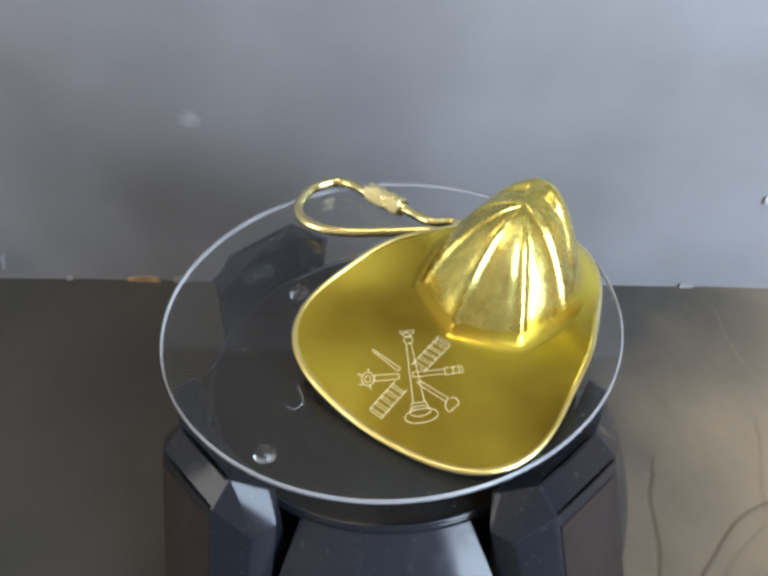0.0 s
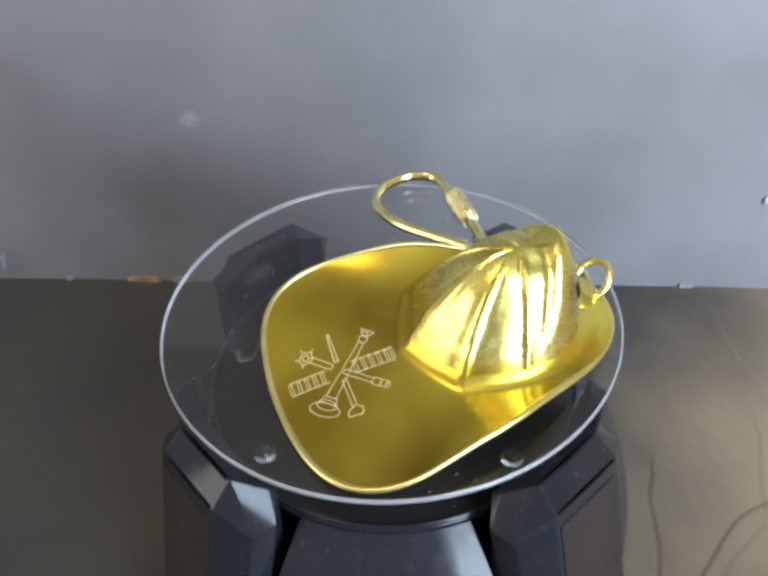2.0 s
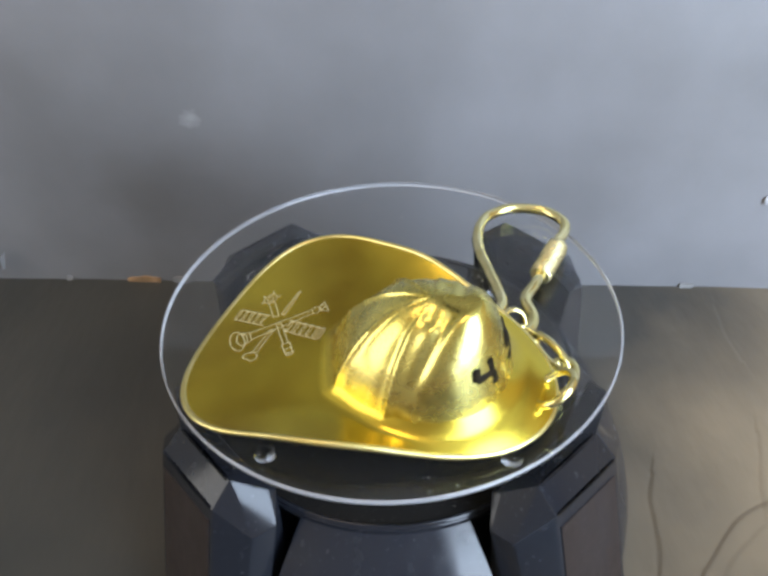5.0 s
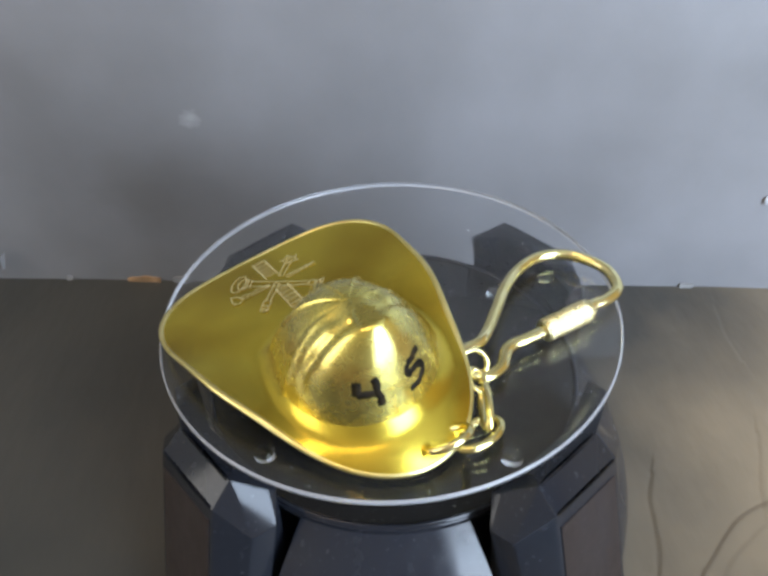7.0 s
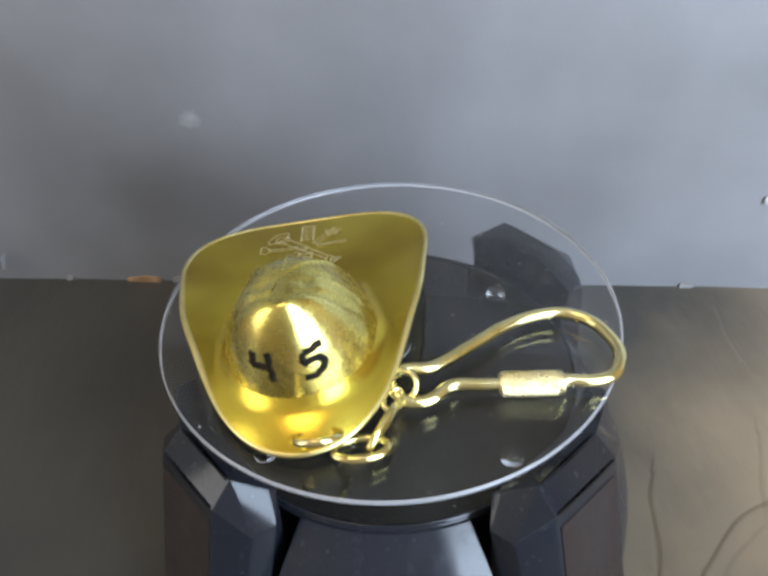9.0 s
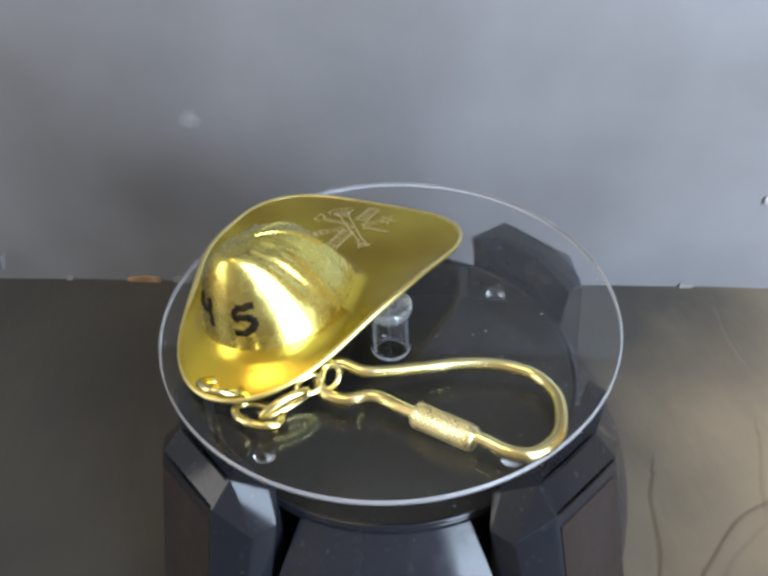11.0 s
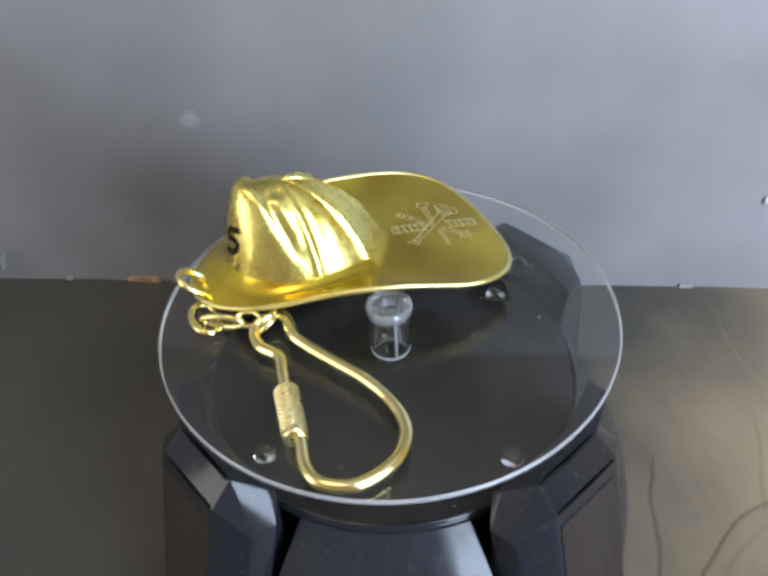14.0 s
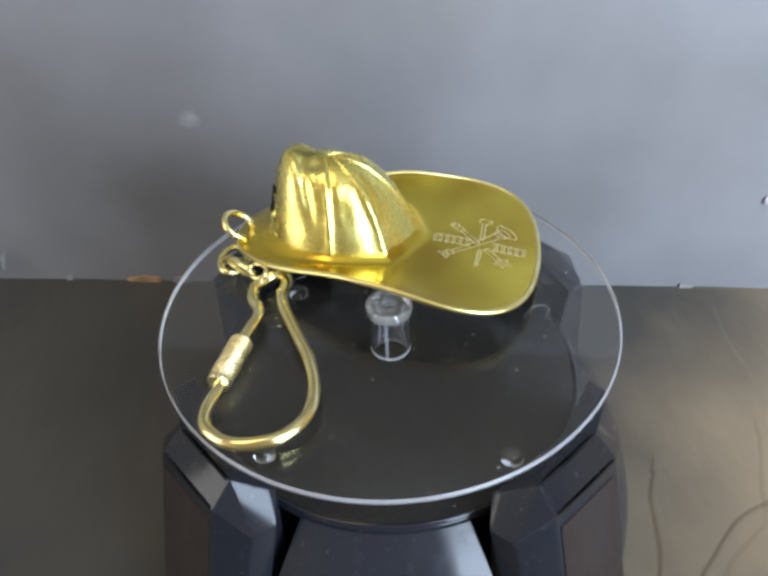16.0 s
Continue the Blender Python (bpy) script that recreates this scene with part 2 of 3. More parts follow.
    for i in range(9):
        a = i / 8
        rings.append([(-0.1590 + 0.0030 * a + 0.0012 * s, -0.0015 - 0.0028 * math.sin(math.pi * s) * (0.4 + a), 0.0048 + 0.0085 * a + 0.001 * s) for s in (0, 0.25, 0.5, 0.75, 1.0)])
    loft(bm, rings, False)
    part("peeled_curl", bm, SCUFF, wall, "pale peeled curl of card", 180)
    bm = bmesh.new()
    bmesh.ops.create_icosphere(bm, subdivisions=2, radius=0.0016, matrix=Matrix.Translation((0.1333, -0.0006, 0.0391)) @ Matrix.Diagonal((0.7, 0.5, 1.1, 1)))
    part("pale_fleck", bm, SCUFF, wall)
    # the room: unseen, added to close the place and bounce light onto the set
    X0, X1, Y0, Y1, Z0, Z1, T = -0.85, 1.3, -0.56, 1.9, -0.83, 1.57, 0.1
    bm = bmesh.new()
    box(bm, X0 - T, X1 + T, Y0 - T, Y1 + T, Z0 - T, Z0)
    tagged(mesh_ob("floor", bm, TIMBER), "brown timber floor of the room", "floor", kind="structure")
    bm = bmesh.new()
    box(bm, X0 - T, X1 + T, Y0 - T, Y1 + T, Z1, Z1 + T)
    tagged(mesh_ob("ceiling", bm, PLASTER), "plain plaster ceiling of the room", "ceiling", kind="structure")
    for name, b in (("wall_north", (X0, X1, Y1, Y1 + T)), ("wall_east", (X1, X1 + T, Y0 - T, Y1 + T))):
        bm = bmesh.new()
        box(bm, *b, Z0, Z1)
        tagged(mesh_ob(name, bm, {"wall_north": TIMBER, "wall_east": OCHRE}[name]), {"wall_north": "brown timber wall of the room", "wall_east": "unseen ochre plaster wall that reflects warm light from the right"}[name], "wall", kind="structure")
    bm = bmesh.new()
    a0, a1, c0, c1 = WIN_X - WIN_W / 2, WIN_X + WIN_W / 2, WIN_Z - WIN_H / 2, WIN_Z + WIN_H / 2
    box(bm, X0, a0, Y0 - T, Y0, Z0, Z1)
    box(bm, a1, X1, Y0 - T, Y0, Z0, Z1)
    box(bm, a0, a1, Y0 - T, Y0, Z0, c0)
    box(bm, a0, a1, Y0 - T, Y0, c1, Z1)
    tagged(mesh_ob("wall_south", bm, PLASTER), "plaster wall with the window opening", "wall", kind="structure")
    # frame added to hold the unseen fill lamp
    bm = bmesh.new()
    for q in ((-0.62, -0.58, -0.36, 0.12), (-0.18, -0.14, -0.36, 0.12), (-0.58, -0.18, -0.36, -0.32), (-0.58, -0.18, 0.08, 0.12)):
        box(bm, *q, 1.535, 1.57)
    tagged(mesh_ob("fill_lamp_frame", bm, PAINT), "white frame added round the unseen warm fill lamp", "ceiling light", kind="structure")
    bm = bmesh.new()
    e0, e1, g0, g1 = SIDE_Y - SIDE_W / 2, SIDE_Y + SIDE_W / 2, SIDE_Z - SIDE_H / 2, SIDE_Z + SIDE_H / 2
    box(bm, X0 - T, X0, Y0 - T, e0, Z0, Z1)
    box(bm, X0 - T, X0, e1, Y1 + T, Z0, Z1)
    box(bm, X0 - T, X0, e0, e1, Z0, g0)
    box(bm, X0 - T, X0, e0, e1, g1, Z1)
    tagged(mesh_ob("wall_west", bm, PLASTER), "plaster wall with the small side window", "wall", kind="structure")
    win = empty("window_1", "white painted window frame in the wall", "window", "structure")
    for b in ((a0, a0 + 0.04, c0, c1), (a1 - 0.04, a1, c0, c1), (a0 + 0.04, a1 - 0.04, c0, c0 + 0.04), (a0 + 0.04, a1 - 0.04, c1 - 0.04, c1)):
        bm = bmesh.new()
        box(bm, b[0], b[1], Y0 - 0.07, Y0 - 0.03, b[2], b[3])
        part("window_frame", bm, PAINT, win)
    win = empty("window_2", "white painted side window frame in the wall", "window", "structure")
    for b in ((e0, e0 + 0.04, g0, g1), (e1 - 0.04, e1, g0, g1), (e0 + 0.04, e1 - 0.04, g0, g0 + 0.04), (e0 + 0.04, e1 - 0.04, g1 - 0.04, g1)):
        bm = bmesh.new()
        box(bm, X0 - 0.07, X0 - 0.03, b[0], b[1], b[2], b[3])
        part("window_frame", bm, PAINT, win)
    bm = bmesh.new()
    box(bm, -0.75, 0.75, -0.46, 0.62, FLOOR - 0.034, FLOOR - 0.004)
    tagged(mesh_ob("table_top", bm, TIMBER), "brown timber table top under the sheet", "table", kind="structure")


# ---- the turntable stand ----
def polar(r, deg, z):
    return (r * math.cos(radians(deg)) * MM, r * math.sin(radians(deg)) * MM, z * MM)


def pylon_mesh(front):
    """One faceted corner leg, about its diagonal on the x axis. front: the side (1 or -1) on which its shorter end lies."""
    bm = bmesh.new()

    def V(r, a, z):
        return bm.verts.new(polar(r, a, z))
    zf = FLOOR / MM
    v = {}
    for s in (1, -1):
        v["I", s] = V(45.3, 8 * s, -8.5)
        v["B", s] = V(50.6, 10.1 * s, -7.5)
        v["A", s], v["C", s] = V(55.6, 9.7 * s, -11.5), V(54.2, 18.0 * s, -16.5)
        v["a", s], v["c", s], v["i", s] = V(72, 8.2 * s, zf), V(67, 10.8 * s, zf), V(45.3, 8 * s, zf)
        if s == front:
            v["E", s], v["J", s], v["D", s] = V(46.2, 16.6 * s, -11.0), V(45.0, 17.6 * s, -11.6), V(50.2, 21.3 * s, -15.6)
            v["d", s], v["j", s] = V(60, 12.4 * s, zf), V(45.0, 13.0 * s, zf)
        else:
            v["E", s], v["J", s], v["D", s] = V(49.3, 23.6 * s, -8.1), V(44.7, 27.0 * s, -8.7), V(48.6, 19.6 * s, -14.5)
            v["d", s], v["j", s] = V(57, 9.6 * s, zf), V(45.0, 12.0 * s, zf)
    P, N = 1, -1
    f = bm.faces.new
    f((v["I", P], v["I", N], v["B", N], v["B", P]))
    f((v["B", P], v["B", N], v["A", N], v["A", P]))
    f((v["A", P], v["A", N], v["a", N], v["a", P]))
    f((v["I", P], v["i", P], v["i", N], v["I", N]))
    for s in (P, N):
        f((v["I", s], v["B", s], v["E", s], v["J", s]))
        f((v["B", s], v["A", s], v["C", s]))
        f((v["B", s], v["C", s], v["D", s], v["E", s]))
        f((v["A", s], v["a", s], v["c", s], v["C", s]))
        f((v["C", s], v["c", s], v["d", s], v["D", s]))
        f((v["J", s], v["E", s], v["D", s]))
        f((v["J", s], v["D", s], v["d", s], v["j", s]))
        f((v["I", s], v["J", s], v["j", s], v["i", s]))
    f((v["a", P], v["c", P], v["d", P], v["j", P], v["i", P], v["i", N], v["j", N], v["d", N], v["c", N], v["a", N]))
    bmesh.ops.bevel(bm, geom=bm.edges[:], offset=0.0005, segments=2, affect="EDGES", profile=0.7)
    return bm


def stand():
    root = empty("display_turntable", "black glossy plastic display turntable with four faceted legs", "turntable")
    root.matrix_world = pose(-0.5 * MM, -0.15 * MM, 0, 0, 0, BASE_TURN)
    bm = bmesh.new()
    lathe(bm, [(0.0, -20), (42.6, -20), (43.5, -20.7), (43.5, -22.0), (41.5, -22.6), (40.5, -30), (52, FLOOR / MM + 1), (52, FLOOR / MM)][1:], 128)
    for q in bm.verts:
        q.co *= MM
    part("body", bm, BLACK_PLASTIC, root, "round black body under the top plate")
    bm = bmesh.new()
    lathe(bm, [(42.4, -20.2), (42.4, -19.97), (42.2, -19.9)], 128)
    for q in bm.verts:
        q.co *= MM
    part("top_plate", bm, SOLAR, root, "dusty black round top plate")
    bm = bmesh.new()
    lathe(bm, [(42.45, -19.95), (42.6, -19.55), (42.95, -19.4), (43.3, -19.55), (43.45, -20.3)], 128, False, False)
    for q in bm.verts:
        q.co *= MM
    part("lip", bm, BLACK_PLASTIC, root, "thin glossy lip round the top plate", 80)
    bm = bmesh.new()
    rng = random.Random(23)
    for _ in range(90):
        r, a = 41 * math.sqrt(rng.random()), rng.gauss(0.1, 1.2)
        q = bmesh.ops.create_icosphere(bm, subdivisions=1, radius=rng.uniform(0.05, 0.16) * MM)
        bmesh.ops.translate(bm, verts=q["verts"], vec=(r * math.cos(a) * MM, r * math.sin(a) * MM, -19.86 * MM))
    tagged(part("dust", bm, LINT, root, "pale dust specks on the top plate"), kind="stuff")
    made = {}
    for k in range(4):
        side = 1 if k % 2 == 0 else -1
        if side not in made:
            ob = made[side] = part("leg", pylon_mesh(side), BLACK_PLASTIC, root, "faceted black corner leg", 20)
        else:
            ob = new("leg", made[side].data)
            ob.parent = root
            tagged(ob, "faceted black corner leg")
        ob.matrix_basis = pose(0, 0, 0, 0, 0, 45 + 90 * k)
        bm = bmesh.new()
        zb = FLOOR / MM + 4
        rings = []
        for lift in (-0.4, 0.22):
            rings.append([polar(r + lift, a, z) for r, a, z in ((56.3, 8.6, -15.0), (70.9, 7.4, zb), (70.9, -7.4, zb), (56.3, -8.6, -15.0))])
        loft(bm, rings, True, True, True)
        part("inlay", bm, INLAY, ob, "dull brownish black inlay", 20)
    # the flared front panels between the legs
    for k in range(4):
        bm = bmesh.new()
        rings = []
        for r, z in ((41.2, -20.9), (42.6, -20.95), (43.05, -21.2)):
            rings.append([polar(r, 22.6 * (2 * j / 24 - 1), z) for j in range(25)] + [polar(r - 1, 22.6 * (1 - 2 * j / 24), z - 0.5) for j in range(25)])
        for i in range(13):
            s = i / 12
            z = -21.6 + (FLOOR / MM + 21.6) * s
            r, w = 43.2 + 19 * (1 - (1 - s) ** 2.6), 23.0 + 2.6 * min(1.0, s / 0.22)
            rings.append([polar(r, w * (2 * j / 24 - 1), z) for j in range(25)] + [polar(r - 3, w * (1 - 2 * j / 24), z) for j in range(25)])
        loft(bm, rings, True, True, True)
        ob = part("panel", bm, BLACK_PANEL, root, "curved glossy black panel", 30)
        ob.matrix_basis = pose(0, 0, 0, 0, 0, 90 * k)
    for sx in (1, -1):
        for sy in (1, -1):
            bm = bmesh.new()
            lathe(bm, [(2.5, 0), (2.5, 0.5), (2.1, 1.3), (1.4, 1.9), (0.5, 2.1)], 20)
            for q in bm.verts:
                q.co *= MM
            ob = part("stud", bm, CRYSTAL, root, "small clear domed stud", 50)
            ob.location = (26.3 * sx * MM, 26.3 * sy * MM, -19.89 * MM)
    return root


HAIR = [(-19.0, -22.6, 0.1), (-17.6, -26.1, 0.1), (-17.9, -28.3, 0.1), (-19.7, -28.9, 0.1), (-21.2, -27.0, 0.1)]


def platter():
    root = empty("platter", "clear round acrylic platter on a clear post", "platter")
    ox, oy = 0.10 * MM, 0.10 * MM
    R, H = 50.35 * MM, 1.2 * MM
    bm = bmesh.new()
    n = 160
    for z in (0, -H):
        loft(bm, [[(ox + r * math.cos(2 * math.pi * i / n), oy + r * math.sin(2 * math.pi * i / n), z) for i in range(n)] for r in (5.4 * MM, R - 0.00005)])
    part("sheet", bm, ACRYLIC, root)
    bm = bmesh.new()
    loft(bm, [[(ox + r * math.cos(2 * math.pi * i / n), oy + r * math.sin(2 * math.pi * i / n), z) for i in range(n)]
              for r, z in ((R - 0.0004, 0.00002), (R - 0.00012, -0.0001), (R, -0.0004), (R, -H + 0.0004), (R - 0.00012, -H + 0.0001), (R - 0.0004, -H - 0.00002))])
    part("rim", bm, ACRYLIC_EDGE, root, "bright cut edge", 60)
    bm = bmesh.new()
    lathe(bm, [(0.05, -12.4), (3.3, -12.4), (3.3, -2.6), (4.6, -2.6), (4.6, -12.7), (4.2, -13.4), (0.05, -13.4)], 48)
    for q in bm.verts:
        q.co *= MM
    post = part("post", bm, CRYSTAL, root, "clear moulded post", 40)
    # strips added inside the wall as the post's bright vertical streaks
    for a in (20, 140, 260):
        bm = bmesh.new()
        box(bm, 3.35 * MM, 4.45 * MM, -0.3 * MM, 0.3 * MM, -12.3 * MM, -2.7 * MM)
        bmesh.ops.rotate(bm, verts=bm.verts, cent=(0, 0, 0), matrix=Matrix.Rotation(radians(a), 3, "Z"))
        part("rib", bm, BRIGHT_STREAK, post, "milky rib standing in for a bright streak")
    bm = bmesh.new()
    lathe(bm, [(3.4, -12.75), (4.66, -12.75), (4.66, -13.1), (4.3, -13.45), (3.4, -13.45)], 40, False, False)
    for q in bm.verts:
        q.co *= MM
    part("foot_ring", bm, BRIGHT_STREAK, post, "bright lower edge", 40)
    bm = bmesh.new()
    lathe(bm, [(0.05, -1.9), (1.5, -1.7), (1.9, 0.3), (3.4, 0.1), (4.8, 0.6), (5.3, 0.1), (5.3, -1.3), (4.7, -2.3), (4.6, -2.55), (1.2, -2.55)], 14)
    for q in bm.verts:
        q.co *= MM
    part("flange", bm, GLEAM_ACRYLIC, post, "clear flange with painted-in gleam", 30)
    bm = bmesh.new()
    lathe(bm, [(2.4, -13.45), (3.4, -13.45), (3.5, -14.4), (3.9, -14.6), (3.9, -16.2), (3.4, -16.5), (3.4, -19.8), (2.4, -19.8)], 32)
    for q in bm.verts:
        q.co *= MM
    part("spindle", bm, BLACK_PLASTIC, root, "black motor spindle", 40)
    # dust and a hair lying on the sheet
    bm = bmesh.new()
    rng = random.Random(11)
    for _ in range(70):
        r, a = 49 * math.sqrt(rng.random()), rng.uniform(0, 6.283)
        q = bmesh.ops.create_icosphere(bm, subdivisions=1, radius=rng.uniform(0.05, 0.15) * MM)
        bmesh.ops.translate(bm, verts=q["verts"], vec=(r * math.cos(a) * MM, r * math.sin(a) * MM, 0.06 * MM))
    tagged(part("dust", bm, LINT, root, "pale dust specks"), kind="stuff")
    bm = bmesh.new()
    tube(bm, [q * MM for q in spline(HAIR, 6)], 0.032 * MM, 5)
    part("hair", bm, LINT, root, "short pale curled hair")
    return root


# ---- the key ring: helmet, chain, screw-lock loop ----
EDGE_R = (31.47, 4.70, 4.00, 4.24, 0.49, 0.75, 0.61)     # brim outline, cosine terms
EDGE_H = ((2, -2.87), (3, -1.12), (4, -0.32))            # its rise and fall
HAT = pose(11.24 * MM, -15.95 * MM, 5.38 * MM, 5.09, -2.58, 49.62)
CX = 19.2                                                # middle of the crown's foot


def edge(ps):
    r = sum(c * math.cos(k * ps) for k, c in enumerate(EDGE_R))
    return r, sum(c * math.cos(k * ps) for k, c in EDGE_H)


CORNERS = [(90, 15.8), (135, 17.4), (180, 18.2)]


def foot(ph):
    """The crown's foot round (CX, 0): a polygon behind, rounded in front. In mm."""
    a = abs((math.degrees(ph) + 180) % 360 - 180)
    if a <= 90:
        return 15.8 + 2.7 * (0.5 + 0.5 * math.cos(math.pi * a / 90))
    for (a0, r0), (a1, r1) in zip(CORNERS, CORNERS[1:]):
        if a0 <= a <= a1:
            p0, p1 = [Vector((r * math.cos(radians(b)), r * math.sin(radians(b)))) for b, r in ((a0, r0), (a1, r1))]
            d, u = p1 - p0, Vector((math.cos(radians(a)), math.sin(radians(a))))
            return (p0.x * d.y - p0.y * d.x) / (u.x * d.y - u.y * d.x) + 0.4 * math.sin(math.pi * (a - a0) / (a1 - a0))
    return 18.2


def brim_z(x, y):
    """Height of the brim's upper face at a point of the helmet, in mm."""
    ps = math.atan2(y, x)
    er, eh = edge(ps)
    d = math.hypot(x, y)
    # share of the way from the crown's foot to the edge, along the ray from the brim's middle
    best = 0.0
    if d > 1e-6:
        for i in range(40):
            q = er * i / 40
            qx, qy = q * math.cos(ps) - CX, q * math.sin(ps)
            if math.hypot(qx, qy) < foot(math.atan2(qy, qx)):
                best = q
    u = max(0.0, min(1.0, (d - best) / max(1e-6, er - best)))
    return eh * u ** 1.6


def brim():
    """Rings from the crown's foot out to a rounded edge and back underneath."""
    n = 180
    inner, outer = [], []
    for i in range(n):
        ph = 2 * math.pi * i / n
        f = foot(ph) - 1.2
        inner.append((CX + f * math.cos(ph), f * math.sin(ph)))
        # where the ray from the crown's middle leaves the outline
        lo, hi = f, 70.0
        for _ in range(26):
            mid = (lo + hi) / 2
            x, y = CX + mid * math.cos(ph), mid * math.sin(ph)
            if math.hypot(x, y) < edge(math.atan2(y, x))[0]:
                lo = mid
            else:
                hi = mid
        outer.append((CX + lo * math.cos(ph), lo * math.sin(ph), edge(math.atan2(lo * math.sin(ph), CX + lo * math.cos(ph)))[1], ph))
    rings = []
    for k in range(31):
        u = (k / 30) ** 1.6 * 0.985
        rings.append([((a[0] + (b[0] - a[0]) * u) * MM, (a[1] + (b[1] - a[1]) * u) * MM,
                       (b[2] * u ** 1.6 + 2.0 * max(0.0, 1 - (math.hypot(b[0] - a[0], b[1] - a[1]) * u - 0.4) / 3.6) ** 2) * MM) for a, b in zip(inner, outer)])
    bead = []
    for a in range(170, -110, -20):
        bead.append([((b[0] + (0.7 * math.cos(radians(a)) - 0.5) * math.cos(b[3])) * MM, (b[1] + (0.7 * math.cos(radians(a)) - 0.5) * math.sin(b[3])) * MM,
                      (b[2] - 0.34 + 0.60 * math.sin(radians(a))) * MM) for b in outer])
    for k in (12, 8, 4, 0):
        u = k / 14
        rings.append([((a[0] + (b[0] - a[0]) * u) * MM, (a[1] + (b[1] - a[1]) * u) * MM, (b[2] * u ** 1.6 - 0.9) * MM) for a, b in zip(inner, outer)])
    bm = bmesh.new()
    loft(bm, rings)
    rim = bmesh.new()
    loft(rim, bead)
    return bm, rim


def crown_point(ph, s):
    """A point of the crown: ph round its foot, s from foot (0) to top (1). In mm."""
    f = foot(ph)
    bx, by = CX + f * math.cos(ph), f * math.sin(ph)
    c = math.cos(ph)
    # the gores meet in one point behind the front piece, which runs on to the peak
    tx = 24.2 + 8.0 * max(0.0, c) ** 0.8 + 1.2 * min(0.0, c)
    ty = 3.4 * math.sin(ph) * max(0.0, c) ** 0.5
    top = 18.3 + 0.6 * (tx - 24) / 8.0
    x, y = bx + (tx - bx) * s, by + (ty - by) * s
    z = top * (1 - (1 - s) ** 2.2) ** (0.88 + 0.12 * max(0.0, c))
    # raised seams between the gores, each gore a little hollow beside its seams
    a = abs((math.degrees(ph) + 180) % 360 - 180)
    out = 0.0
    run = math.sin(math.pi * min(1, 0.06 + s * 0.94)) ** 0.45
    for at, _ in CORNERS:
        d = abs(a - at)
        out += run * (0.36 * math.exp(-(d / 2.3) ** 2) - 0.12 * math.exp(-((d - 7) / 4.5) ** 2))
    # the front piece: a broad shield that stands proud of a curved groove
    g = x - (28.6 - 0.028 * y * y)
    w = min(1, max(0, (z - 5) / 7))
    out += w * (0.25 * math.exp(-((g - 3.2) / 2.4) ** 2) - 0.80 * math.exp(-(g / 1.2) ** 2))
    # an oval hollow on each side behind the top of the shield, and the pinched fold between them
    out -= 0.7 * math.exp(-(((x - 25.6) / 2.6) ** 2 + ((abs(y) - 4.3) / 1.8) ** 2)) * min(1, max(0, (z - 10) / 4))
    out += 0.3 * math.exp(-(((x - 26.2) / 3.2) ** 2 + (y / 1.3) ** 2)) * min(1, max(0, (z - 12) / 4))
    # waves left by the casting
    out += min(1, s * 8) * (0.15 * noise.noise((x * 0.21, y * 0.21, z * 0.15 + 3)) + 0.09 * noise.noise((x * 0.45, y * 0.45, z * 0.3 + 9)))
    k = max(0.0, 1 - s * 1.4)
    nz = math.sqrt(1 - 0.8 * k * k)
    x, y, z = x + out * 0.9 * k * math.cos(ph), y + out * 0.9 * k * math.sin(ph), z + out * nz
    return x, y, z


def crown():
    bm = bmesh.new()
    n, k = 220, 56
    rings = [[(x * MM, y * MM, -0.3 * MM) for x, y, _ in [crown_point(2 * math.pi * i / n, 0) for i in range(n)]]]
    for j in range(k):
        s = (j / (k - 1)) ** 2.2 * 0.995
        rings.append([tuple(q * MM for q in crown_point(2 * math.pi * i / n, s)) for i in range(n)])
    loft(bm, rings, True, False, True)
    return bm


def strip(bm, pts, width, lift):
    """A thin engraved stroke along pts (mm, on the brim)."""
    p = [Vector(q) for q in pts]
    rows = []
    for i, q in enumerate(p):
        d = (p[min(i + 1, len(p) - 1)] - p[max(i - 1, 0)]).normalized()
        s = Vector((-d.y, d.x)) * width / 2
        rows.append([(w.x * MM, w.y * MM, (brim_z(w.x, w.y) + lift) * MM) for w in (q - s, q + s)])
    loft(bm, rows, False)


def stroke(bm, a, b, width=0.22, lift=0.05, n=6):
    a, b = Vector(a), Vector(b)
    strip(bm, [a.lerp(b, i / n) for i in range(n + 1)], width, lift)


def bar_outline(bm, a, b, w0, w1, width=0.2):
    a, b = Vector(a), Vector(b)
    s = Vector((-(b - a).y, (b - a).x)).normalized()
    stroke(bm, a - s * w0, b - s * w1, width), stroke(bm, a + s * w0, b + s * w1, width)
    stroke(bm, a - s * w0, a + s * w0, width, n=2), stroke(bm, b - s * w1, b + s * w1, width, n=2)


def oval(bm, c, along, r0, r1, width=0.2, n=20):
    u = Vector(along).normalized()
    v = Vector((-u.y, u.x))
    strip(bm, [Vector(c) + r0 * math.cos(2 * math.pi * i / n) * u + r1 * math.sin(2 * math.pi * i / n) * v for i in range(n + 1)], width, 0.05)


